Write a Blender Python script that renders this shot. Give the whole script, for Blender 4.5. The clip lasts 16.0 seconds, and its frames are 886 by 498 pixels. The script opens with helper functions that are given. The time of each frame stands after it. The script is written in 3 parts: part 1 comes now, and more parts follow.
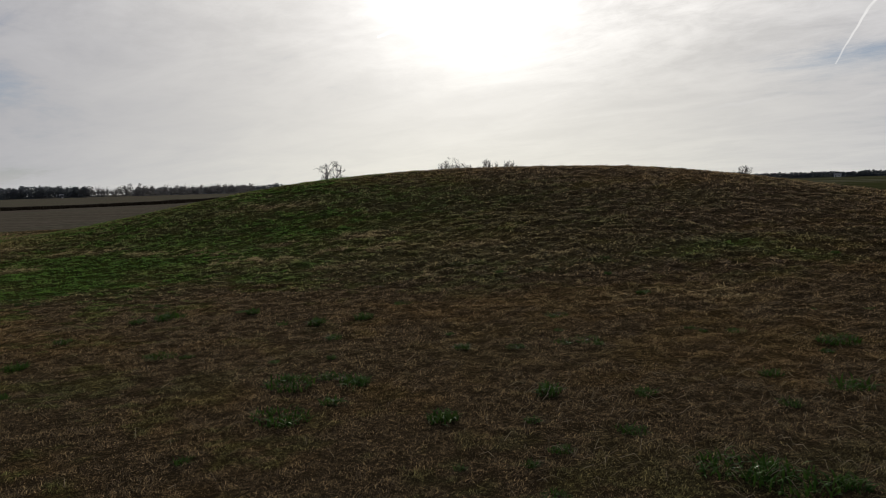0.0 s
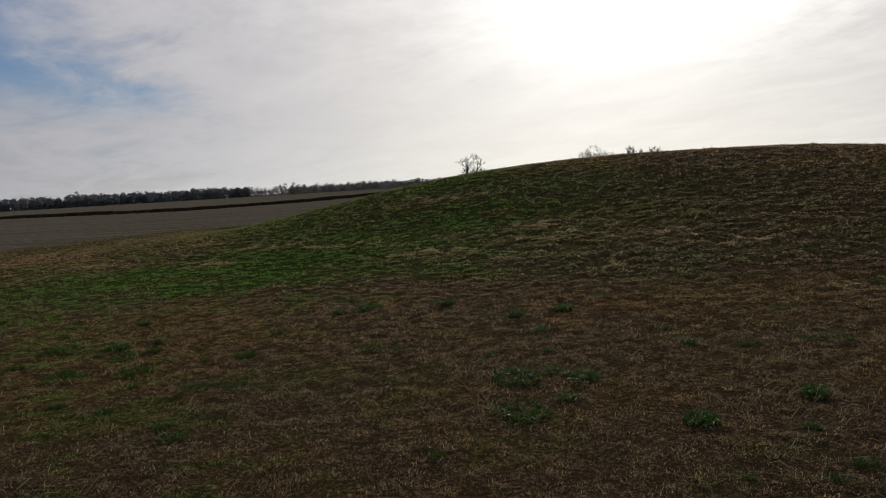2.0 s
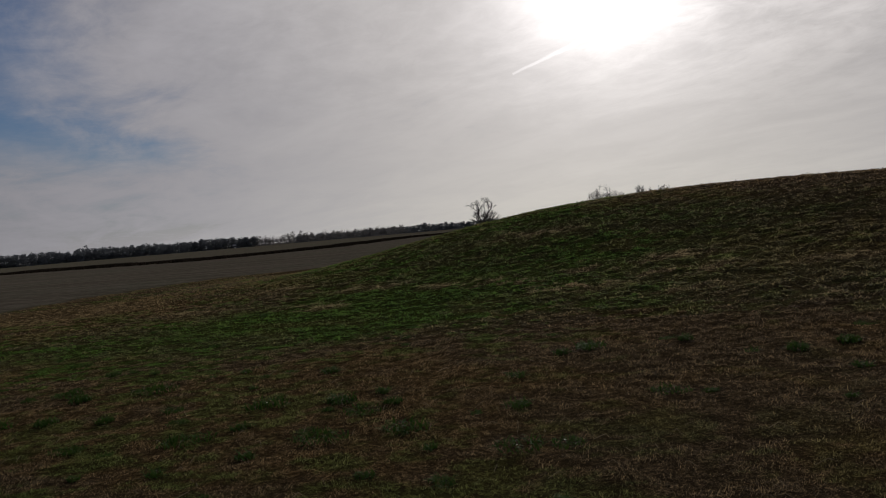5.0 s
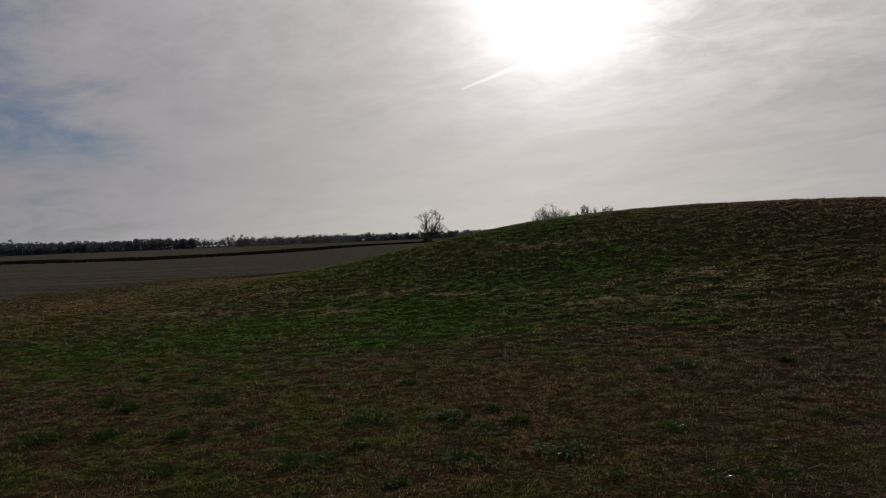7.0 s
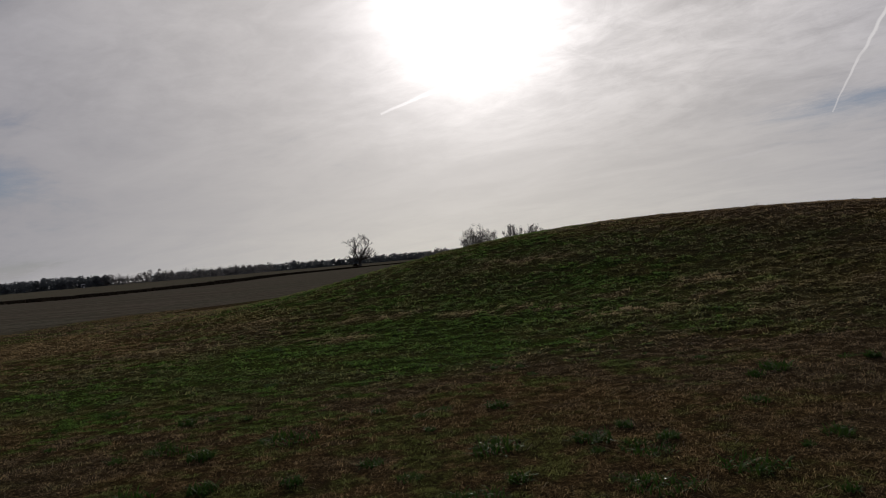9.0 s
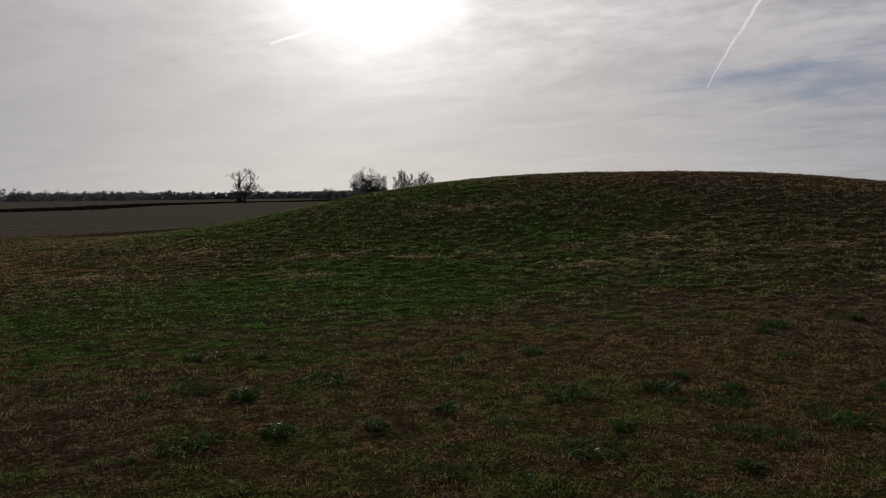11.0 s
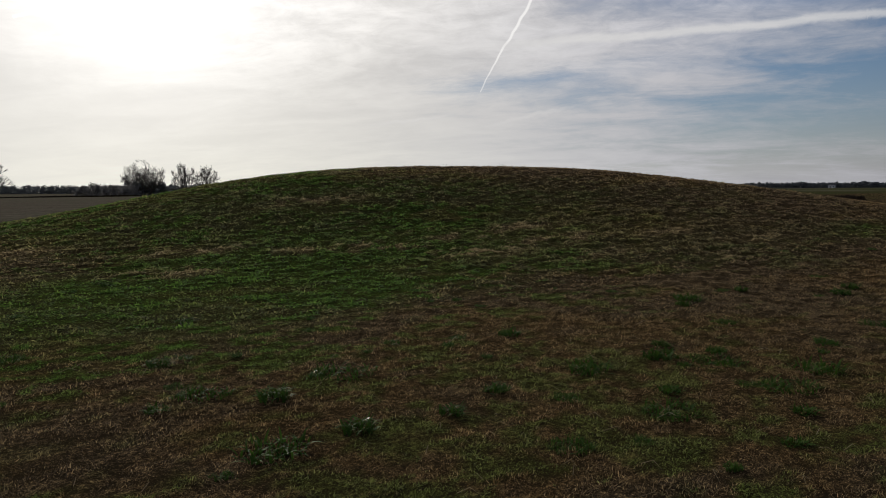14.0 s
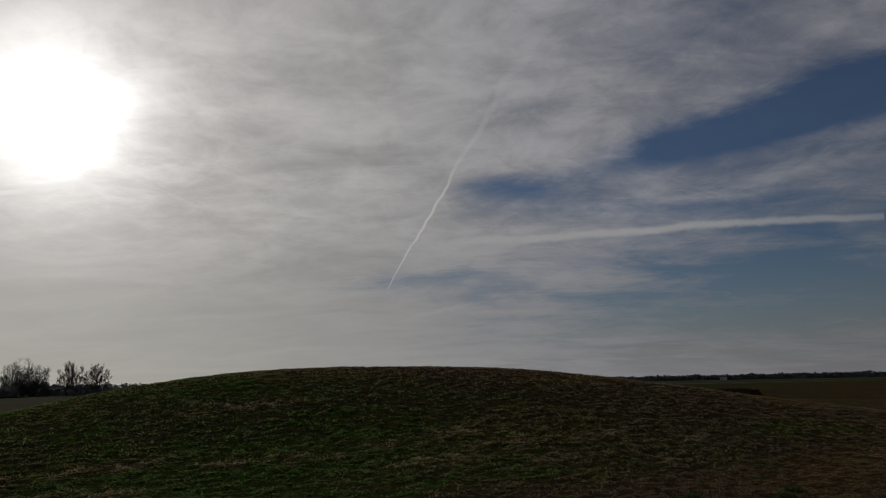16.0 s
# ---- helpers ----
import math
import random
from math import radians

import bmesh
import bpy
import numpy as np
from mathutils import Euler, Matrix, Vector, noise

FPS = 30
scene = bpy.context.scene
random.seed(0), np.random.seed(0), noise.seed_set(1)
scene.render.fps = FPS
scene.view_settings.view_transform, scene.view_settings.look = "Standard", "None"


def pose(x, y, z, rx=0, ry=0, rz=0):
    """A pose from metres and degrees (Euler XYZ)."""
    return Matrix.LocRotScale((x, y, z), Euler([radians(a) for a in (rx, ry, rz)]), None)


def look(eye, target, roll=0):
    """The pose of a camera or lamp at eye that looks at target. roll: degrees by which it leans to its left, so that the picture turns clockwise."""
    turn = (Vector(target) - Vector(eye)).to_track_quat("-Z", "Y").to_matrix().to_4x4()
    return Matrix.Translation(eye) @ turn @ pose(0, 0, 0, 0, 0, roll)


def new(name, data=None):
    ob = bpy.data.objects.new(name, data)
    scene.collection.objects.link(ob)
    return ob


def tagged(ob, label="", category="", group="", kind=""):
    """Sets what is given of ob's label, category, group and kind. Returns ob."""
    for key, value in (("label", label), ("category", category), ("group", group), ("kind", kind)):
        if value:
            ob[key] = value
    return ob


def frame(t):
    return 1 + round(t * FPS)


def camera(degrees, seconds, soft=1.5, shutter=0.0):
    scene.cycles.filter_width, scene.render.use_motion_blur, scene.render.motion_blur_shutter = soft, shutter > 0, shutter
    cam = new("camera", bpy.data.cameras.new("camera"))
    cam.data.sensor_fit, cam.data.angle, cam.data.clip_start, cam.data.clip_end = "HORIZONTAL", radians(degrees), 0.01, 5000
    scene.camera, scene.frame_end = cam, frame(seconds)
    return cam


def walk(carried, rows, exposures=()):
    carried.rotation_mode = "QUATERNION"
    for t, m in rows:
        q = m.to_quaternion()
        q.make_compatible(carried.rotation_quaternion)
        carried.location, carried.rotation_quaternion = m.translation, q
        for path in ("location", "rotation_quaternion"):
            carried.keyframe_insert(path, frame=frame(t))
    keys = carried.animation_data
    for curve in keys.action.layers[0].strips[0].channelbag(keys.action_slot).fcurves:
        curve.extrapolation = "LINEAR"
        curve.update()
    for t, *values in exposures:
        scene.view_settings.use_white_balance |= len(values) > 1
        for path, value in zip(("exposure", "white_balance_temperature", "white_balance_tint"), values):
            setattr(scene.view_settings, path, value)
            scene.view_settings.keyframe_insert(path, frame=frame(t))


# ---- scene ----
cam = camera(65.7, 16.0, soft=0.65)
PATH = [
    (0, (-0.274, 0.021, 1.57), (-0.267, 2.013, 1.387), -1.5),
    (0.5, (-0.269, 0.046, 1.554), (-0.582, 2.013, 1.376), 0.8),
    (1, (-0.338, 0.12, 1.556), (-0.715, 2.077, 1.395), -0.2),
    (1.5, (-0.637, 0.125, 1.517), (-0.994, 2.082, 1.309), -4.6),
    (2, (-0.971, 0.216, 1.546), (-1.366, 2.168, 1.356), -3.4),
    (2.3, (-1.172, 0.275, 1.503), (-1.667, 2.21, 1.396), -4.8),
    (2.5, (-1.336, 0.344, 1.523), (-1.761, 2.296, 1.413), -2.8),
    (3, (-1.825, 0.344, 1.52), (-2.137, 2.317, 1.434), -3.5),
    (3.5, (-2.287, 0.416, 1.542), (-2.787, 2.353, 1.577), -5.4),
    (4, (-2.708, 0.525, 1.527), (-3.135, 2.479, 1.537), -4.2),
    (4.2, (-2.889, 0.551, 1.506), (-3.297, 2.508, 1.443), -4.8),
    (6.3, (-4.627, 1.109, 1.443), (-4.998, 3.075, 1.437), -4.2),
    (6.5, (-4.783, 1.111, 1.44), (-5.109, 3.084, 1.473), -4.3),
    (7, (-5.204, 1.12, 1.443), (-5.437, 3.106, 1.407), -2.3),
    (7.5, (-5.573, 1.233, 1.454), (-5.708, 3.228, 1.442), -3.9),
    (8, (-6.045, 1.282, 1.414), (-6.136, 3.28, 1.426), -3.3),
    (8.5, (-6.436, 1.385, 1.428), (-6.593, 3.379, 1.457), -3.2),
    (8.7, (-6.545, 1.445, 1.426), (-6.619, 3.444, 1.451), -4.6),
    (10.8, (-8.058, 1.845, 1.429), (-7.851, 3.831, 1.325), -2.3),
    (11, (-8.141, 1.893, 1.433), (-7.826, 3.862, 1.277), -0.6),
    (11.5, (-8.356, 2.041, 1.413), (-7.81, 3.955, 1.215), -1.9),
    (12, (-8.545, 2.131, 1.426), (-7.714, 3.945, 1.296), 0.1),
    (12.5, (-8.887, 2.201, 1.391), (-8.047, 4.004, 1.189), -0.9),
    (13, (-9.185, 2.341, 1.396), (-8.382, 4.167, 1.251), -1.7),
    (13.5, (-9.464, 2.425, 1.382), (-8.626, 4.238, 1.276), -0.4),
    (14, (-9.784, 2.467, 1.356), (-8.885, 4.246, 1.183), -0.4),
    (14.5, (-10.067, 2.621, 1.313), (-9.186, 4.413, 1.195), -1.8),
    (15, (-10.211, 2.665, 1.418), (-9.342, 4.466, 1.469), -0.9),
    (15.5, (-10.356, 2.669, 1.488), (-9.319, 4.346, 1.826), -2.6),
    (16, (-10.369, 2.648, 1.532), (-9.254, 4.262, 1.918), -1.1),
]
walk(cam, [(t, look(eye, target, roll)) for t, eye, target, roll in PATH],
     exposures=[(0, -0.25, 6500, 10), (1.5, -0.2, 6500, 10), (2, -0.08, 6500, 11.33), (2.5, -0.28, 6500, 12.67), (3, -0.62, 6500, 14), (3.5, -0.54, 6500, 14), (4, -0.74, 6500, 14), (7, -0.8, 6500, 14), (8, -0.98, 6500, 14), (8.5, -0.76, 6500, 14), (10.8, -0.68, 6500, 14), (11, -0.6, 6500, 14), (11.5, -0.2, 6500, 12), (12, -0.06, 6500, 10), (12.5, -0.2, 6500, 10), (13, -0.06, 6500, 10), (13.5, -0.2, 6500, 10), (14.5, -0.22, 6500, 10), (15, -0.38, 6500, 10), (15.5, -1.22, 6500, 10), (16, -1.4, 6500, 10)])

# ---- world and sun ----
SUN_AZ, SUN_EL = radians(3.8), radians(20.0)
SUN_DIR = Vector((math.sin(SUN_AZ) * math.cos(SUN_EL), math.cos(SUN_AZ) * math.cos(SUN_EL), math.sin(SUN_EL)))


class Graph:
    """A short way to write shader nodes."""

    def __init__(self, tree):
        self.tree = tree
        tree.nodes.clear()

    def add(self, kind, ins=(), **props):
        node = self.tree.nodes.new(kind)
        for key, value in props.items():
            if key == "operation":
                node.operation = value
            elif key == "blend":
                node.blend_type = value
            elif key == "data":
                node.data_type = value
            elif key == "attr":
                node.attribute_name = value
            elif key == "sky":
                node.sky_type = value
            elif key == "dims":
                node.noise_dimensions = value
        for key, value in dict(ins).items():
            socket = node.inputs[key]
            if isinstance(value, bpy.types.NodeSocket):
                self.tree.links.new(value, socket)
            else:
                socket.default_value = value
        return node

    def math(self, op, a, b=0.0, c=0.0, clamp=False):
        node = self.add("ShaderNodeMath", {0: a, 1: b, 2: c}, operation=op)
        node.use_clamp = clamp
        return node.outputs[0]

    def vec(self, op, a, b=(0, 0, 0)):
        return self.add("ShaderNodeVectorMath", {0: a, 1: b}, operation=op)

    def mix(self, f, a, b, blend="MIX"):
        node = self.add("ShaderNodeMix", {"Factor": f}, data="RGBA", blend=blend)
        for socket, value in ((node.inputs[6], a), (node.inputs[7], b)):
            if isinstance(value, bpy.types.NodeSocket):
                self.tree.links.new(value, socket)
            else:
                socket.default_value = value
        return node.outputs[2]

    def noise(self, vector, scale, detail=4.0, rough=0.55, distort=0.0):
        node = self.add("ShaderNodeTexNoise", {"Vector": vector, "Scale": scale, "Detail": detail, "Roughness": rough, "Distortion": distort})
        return node.outputs["Fac"]

    def ramp(self, value, lo, hi):
        node = self.add("ShaderNodeMapRange", {0: value, 1: lo, 2: hi, 3: 0.0, 4: 1.0})
        node.interpolation_type = "SMOOTHSTEP"
        return node.outputs[0]


def rgb(r, g, b):
    return (r, g, b, 1.0)


world = bpy.data.worlds.new("sky")
scene.world = world
world.use_nodes = True
g = Graph(world.node_tree)
coord = g.add("ShaderNodeTexCoord").outputs["Generated"]
way = g.vec("NORMALIZE", coord).outputs[0]
sep = g.add("ShaderNodeSeparateXYZ", {0: way}).outputs
up = g.math("MAXIMUM", sep[2], 0.0)
flat = g.math("DIVIDE", 1.0, g.math("ADD", up, 0.14))
px, py = g.math("MULTIPLY", sep[0], flat), g.math("MULTIPLY", sep[1], flat)
# cloud sheet coordinates, turned so that u runs along the cirrus streaks
ca, sa = math.cos(radians(-42)), math.sin(radians(-42))
u = g.math("ADD", g.math("MULTIPLY", px, ca), g.math("MULTIPLY", py, sa))
v = g.math("SUBTRACT", g.math("MULTIPLY", py, ca), g.math("MULTIPLY", px, sa))
sheet = g.add("ShaderNodeCombineXYZ", {0: g.math("MULTIPLY", u, 0.6), 1: v, 2: 0.0}).outputs[0]
fine = g.noise(sheet, 2.3, 9.0, 0.6, 0.45)
broad = g.noise(sheet, 0.7, 3.0, 0.5, 0.3)
mottle = g.noise(g.vec("MULTIPLY", sheet, (1.5, 0.9, 1.0)).outputs[0], 7.0, 7.0, 0.68, 0.5)
veil = g.math("ADD", g.math("ADD", g.math("MULTIPLY", fine, 0.50), g.math("MULTIPLY", broad, 0.52)), g.math("MULTIPLY", mottle, 0.20))
# angle from the sun
cosine = g.vec("DOT_PRODUCT", way, tuple(SUN_DIR)).outputs["Value"]
angle = g.math("MULTIPLY", g.math("ARCCOSINE", g.math("MINIMUM", cosine, 0.99999)), 180 / math.pi)
theta = g.math("MULTIPLY", angle, g.math("ADD", 1.15, g.math("MULTIPLY", fine, -0.3)))


def fall(width, amount):
    return g.math("MULTIPLY", g.math("POWER", math.e, g.math("MULTIPLY", theta, -1.0 / width)), amount)


# the sheet is thick round the sun and breaks up away from it
thick = g.math("ADD", veil, g.math("MULTIPLY", g.ramp(theta, 55.0, 12.0), 0.30))
haze = g.math("POWER", g.math("SUBTRACT", 1.0, up), 14.0)


def gap(az, el, long, high, tilt, amount):
    """A clear gap between the clouds, about a direction, in degrees."""
    a = g.math("MULTIPLY", g.math("ARCTAN2", sep[0], sep[1]), 180 / math.pi)
    e = g.math("MULTIPLY", g.math("ARCSINE", sep[2]), 180 / math.pi)
    da, de = g.math("SUBTRACT", a, az), g.math("SUBTRACT", e, el)
    de = g.math("SUBTRACT", de, g.math("MULTIPLY", da, tilt))
    de = g.math("ADD", de, g.math("MULTIPLY", g.math("SUBTRACT", fine, 0.5), 2.2 * high))
    far2 = g.math("ADD", g.math("POWER", g.math("DIVIDE", g.math("ABSOLUTE", da), long), 2.0), g.math("POWER", g.math("DIVIDE", g.math("ABSOLUTE", de), high), 2.0))
    return g.math("MULTIPLY", g.math("POWER", math.e, g.math("MULTIPLY", far2, -1.0)), amount)


clear = gap(67.0, 19.8, 16.0, 1.5, 0.13, 0.70)
for spec in ((62.0, 6.5, 22.0, 2.6, 0.03, 0.20), (-48.0, 18.0, 8.0, 5.0, -0.35, 0.32), (-45.0, 10.0, 9.0, 1.4, -0.08, 0.24), (-36.0, 7.6, 6.0, 1.3, -0.05, 0.2), (41.0, 15.6, 5.0, 1.1, -0.02, 0.20), (30.0, 8.0, 11.0, 1.4, 0.12, 0.12), (55.0, 13.6, 9.0, 0.9, -0.05, 0.18)):
    clear = g.math("ADD", clear, gap(*spec))
cover = g.ramp(g.math("SUBTRACT", g.math("ADD", thick, g.math("MULTIPLY", haze, 0.12)), clear), 0.36, 0.80)
cover = g.math("MAXIMUM", g.math("ADD", 0.06, g.math("MULTIPLY", cover, 0.94)), g.math("MULTIPLY", haze, 1.1))
sky = g.add("ShaderNodeTexSky", sky="NISHITA")
sky.sun_disc, sky.sun_elevation, sky.sun_rotation, sky.dust_density = False, SUN_EL, SUN_AZ, 0.2
sky.air_density, sky.ozone_density = 1.2, 4.5
blue = g.vec("MULTIPLY", sky.outputs[0], (0.050, 0.0535, 0.063))
glow = g.math("ADD", g.math("ADD", g.math("ADD", fall(24.0, 0.86), fall(70.0, 0.32)), fall(3.1, 5.8)), 0.25)
ripple = g.math("MULTIPLY", g.ramp(g.math("ADD", g.math("MULTIPLY", fine, 0.62), g.math("MULTIPLY", mottle, 0.38)), 0.34, 0.66), g.math("ADD", 0.12, g.math("MULTIPLY", g.ramp(up, 0.08, 0.30), 0.88)))
# the sheet is smooth in the west and mottled in the east
east = g.math("ADD", 0.18, g.math("MULTIPLY", g.ramp(sep[0], -0.25, 0.38), 0.24))
shade = g.math("ADD", g.math("SUBTRACT", 1.01, g.math("MULTIPLY", east, 0.5)), g.math("MULTIPLY", ripple, east))
glow = g.math("MULTIPLY", glow, g.math("MULTIPLY", shade, g.math("ADD", 0.82, g.math("MULTIPLY", g.ramp(sep[0], -0.65, 0.15), 0.21))))
# bright haze low over the land below the sun
low_haze = g.math("MULTIPLY", g.math("POWER", g.math("SUBTRACT", 1.0, up), 9.0), g.ramp(theta, 72.0, 16.0))
glow = g.math("ADD", glow, g.math("MULTIPLY", low_haze, 0.22))
cool = g.ramp(theta, 14.0, 46.0)
white = g.add("ShaderNodeCombineXYZ", {0: g.math("MULTIPLY", glow, g.math("SUBTRACT", 1.01, g.math("MULTIPLY", cool, 0.03))), 1: g.math("MULTIPLY", glow, 0.98), 2: g.math("MULTIPLY", glow, g.math("SUBTRACT", g.math("ADD", 0.95, g.math("MULTIPLY", cool, 0.105)), g.math("MULTIPLY", low_haze, 0.09)))}).outputs[0]
total = g.mix(cover, blue.outputs[0], white)
back = g.add("ShaderNodeBackground", {"Color": total, "Strength": 1.0})
out = g.add("ShaderNodeOutputWorld", {"Surface": back.outputs[0]})

sun = new("sun", bpy.data.lights.new("sun", "SUN"))
sun.data.energy, sun.data.angle, sun.data.color = 2.95, radians(3.0), (1.0, 0.93, 0.82)
sun.matrix_world = look(SUN_DIR * 100, (0, 0, 0))

# ---- fields of numbers for the ground ----


def lattice(ix, iy, seed):
    h = (ix.astype(np.int64) * 374761393 + iy.astype(np.int64) * 668265263 + seed * 974634777) & 0xFFFFFFFF
    h = ((h ^ (h >> 13)) * 1274126177) & 0xFFFFFFFF
    return ((h ^ (h >> 16)) & 0xFFFF) / 65535.0


def value_noise(x, y, seed=0):
    x, y = np.asarray(x, float), np.asarray(y, float)
    ix, iy = np.floor(x), np.floor(y)
    fx, fy = x - ix, y - iy
    fx, fy = fx * fx * (3 - 2 * fx), fy * fy * (3 - 2 * fy)
    a, b = lattice(ix, iy, seed), lattice(ix + 1, iy, seed)
    c, d = lattice(ix, iy + 1, seed), lattice(ix + 1, iy + 1, seed)
    return (a * (1 - fx) + b * fx) * (1 - fy) + (c * (1 - fx) + d * fx) * fy


def fbm(x, y, seed=0, octaves=4):
    total, weight, amount = 0.0, 0.0, 1.0
    for k in range(octaves):
        total = total + amount * value_noise(x * 2**k + 17.3 * k, y * 2**k - 9.1 * k, seed + k)
        weight, amount = weight + amount, amount * 0.55
    return total / weight


def smooth(x, lo, hi):
    s = np.clip((np.asarray(x, float) - lo) / (hi - lo), 0, 1)
    return s * s * (3 - 2 * s)


def mound(x, y):
    """The earth mound: a long dome with a lower shoulder."""
    c, s = math.cos(-0.987), math.sin(-0.987)
    dx, dy = x - 3.273, y - 25.708
    r = np.hypot((c * dx + s * dy) / 13.882, (-s * dx + c * dy) / 9.954)
    return 2.158 * np.exp(-(r**2.466)) + 0.771 * np.exp(-((x + 7.109) ** 2 + (y - 22.572) ** 2) / 5.946**2)


def tussock(x, y):
    """Small lumps of matted grass, 0 to 1."""
    return smooth(fbm(x * 5.2, y * 7.4, 5, 3), 0.38, 0.66)


def height(x, y):
    x, y = np.asarray(x, float), np.asarray(y, float)
    m = mound(x, y)
    near = np.exp(-((x / 45) ** 2) - ((y - 15) / 45) ** 2)
    rough = 0.014 + 0.030 * smooth(m, 0.02, 0.25)
    return m + near * (0.05 * (fbm(x * 0.45, y * 0.45, 2) - 0.5) + rough * (tussock(x, y)  - 0.4)) - 0.01 - 0.03 * smooth(m, 0.1, 1.2)


def lawn_edge(y):
    """How far to the west the mown grass reaches."""
    return -21.5 + 3.5 * smooth(y, 26, 42) + 3.5 * smooth(y, 42, 60) + 4 * smooth(y, 60, 110)


SPOTS = [(-5.8, 14.6, 0.9, 0.40), (-5.0, 14.0, 0.8, 0.30), (-3.6, 12.8, 1.0, 0.50), (-3.0, 14.3, 0.9, 0.4), (-1.8, 13.2, 1.5, 0.60), (-2.1, 11.8, 1.0, 0.35),
         (-1.5, 14.5, 1.0, 0.4), (1.6, 11.5, 0.8, 0.35), (-4.6, 19.0, 1.4, 0.6), (2.8, 8.3, 1.5, 0.35), (-0.4, 10.6, 0.5, 0.2), (-8.8, 13.6, 0.8, 0.35),
         (-8.1, 15.4, 0.9, 0.4), (-11.8, 14.3, 1.0, 0.4), (-11.0, 17.0, 1.2, 0.5), (0.6, 12.6, 1.0, 0.4)]


def zones(x, y):
    """How green, how straw-coloured, how far out in the fields and how reddish the grass is."""
    x, y = np.asarray(x, float), np.asarray(y, float)
    n1, n2, n3 = fbm(x * 0.7, y * 1.1, 11), fbm(x * 2.6, y * 3.4, 21), fbm(x * 0.35, y * 0.6, 31)
    n4 = fbm(x * 7.0, y * 9.0, 61, 3)
    wx, wy = x + 2.4 * (n3 - 0.5) * 2, y + 1.5 * (n1 - 0.5) * 2
    lush = np.exp(-(((wx + 7.3) / 4.4) ** 2) - ((wy - 12.9 - 0.22 * (wx + 7)) / 2.1) ** 2) * 1.4
    lush += 0.5 * np.exp(-(((wx + 11.5) / 4) ** 2) - ((wy - 9.5) / 2.0) ** 2)
    lush += 0.8 * np.exp(-(((wx - 4.6) / 1.6) ** 2) - ((wy - 10.8) / 0.7) ** 2)
    lush += 0.55 * smooth(mound(x, y), 0.05, 0.5) * smooth(-x, -6, 6)
    patch = smooth(n1 * 0.32 + n2 * 0.36 + n4 * 0.32, 0.515, 0.565)
    dead = smooth(y, 10.5, 8.0) * smooth(y, 3.0, 6.0) * 0.25 + 0.42 * smooth(mound(x, y), 1.5, 2.1) * smooth(x, -7, 1)
    green = np.clip(lush * (0.5 + 0.9 * n2) + 0.62 * patch * (1 - 0.5 * smooth(x, -5, 0)) * (1 - smooth(mound(x, y), 0.1, 0.6) * smooth(x, -4, 8) * 0.6) - dead, 0, 1)
    fleck = smooth(n4 * 0.6 + n2 * 0.4, 0.50, 0.56) * smooth(-x, 2, 8) * smooth(y, 11, 9)
    green = np.clip(green + 0.2 * fleck, 0, 1)
    straw = 0.0 * x
    for cx, cy, rx, ry in SPOTS:
        straw = np.maximum(straw, np.exp(-((((x - cx) + 1.2 * (n2 - 0.5)) / rx) ** 2) - (((y - cy) + 0.6 * (n1 - 0.5)) / ry) ** 2))
    straw = np.clip(straw * smooth(0.6 * n2 + 0.4 * n4, 0.45, 0.58), 0, 1)
    tan = smooth(np.exp(-(((x + 18.0) / 3.6) ** 2) - ((y - 17.2) / 2.6) ** 2) + 0.5 * (n1 - 0.5), 0.3, 0.6)
    straw = np.maximum(straw, 0.25 * tan)
    green = green * (1 - 0.85 * straw) * (1 - 0.8 * tan)
    edge = x - lawn_edge(y) + 2.5 * (n3 - 0.5)
    beyond = smooth(y - 31 - 0.6 * (x + 20) + 2 * (n3 - 0.5), -0.6, 0.9) * smooth(-x, 2, 5)
    field = np.maximum(beyond, np.maximum(smooth(-edge, -0.5, 0.8), smooth(y - 0.25 * x, 50, 62)))
    bare = np.exp(-(((x - 1.6) / 1.5) ** 2) - ((y - 4.4) / 0.8) ** 2) + 0.8 * np.exp(-(((x + 1.3) / 0.9) ** 2) - ((y - 5.9) / 0.6) ** 2)
    bare = np.clip(bare * (0.5 + n2), 0, 1)
    green = green * (1 - 0.85 * bare)
    red = smooth(n3 * 0.6 + n2 * 0.4 - 0.07 * smooth(x, -6, 0) - 0.15 * bare, 0.40, 0.58)
    red = np.maximum(red, tan)
    return np.stack([green, straw, np.broadcast_to(field, np.shape(x)), red], -1)


# ---- materials ----


def material(name):
    mat = bpy.data.materials.new(name)
    mat.use_nodes = True
    return mat, Graph(mat.node_tree)


def finish(g, shader):
    g.add("ShaderNodeOutputMaterial", {"Surface": shader})


def turf_colour(g, position, spread):
    """The colour of grass by the zone it stands in."""
    zone = g.add("ShaderNodeAttribute", attr="zone")
    parts = g.add("ShaderNodeSeparateColor", {0: zone.outputs["Color"]}).outputs
    red = zone.outputs["Alpha"]
    brown = g.mix(red, rgb(0.082, 0.063, 0.043), rgb(0.118, 0.075, 0.032))
    brown = g.mix(g.math("POWER", spread, 2.6), brown, rgb(0.440, 0.322, 0.166))
    green = g.mix(spread, rgb(0.038, 0.080, 0.015), rgb(0.134, 0.238, 0.042))
    straw = g.mix(spread, rgb(0.146, 0.110, 0.055), rgb(0.512, 0.415, 0.232))
    return g.mix(parts[1], g.mix(parts[0], brown, green), straw), parts[2]


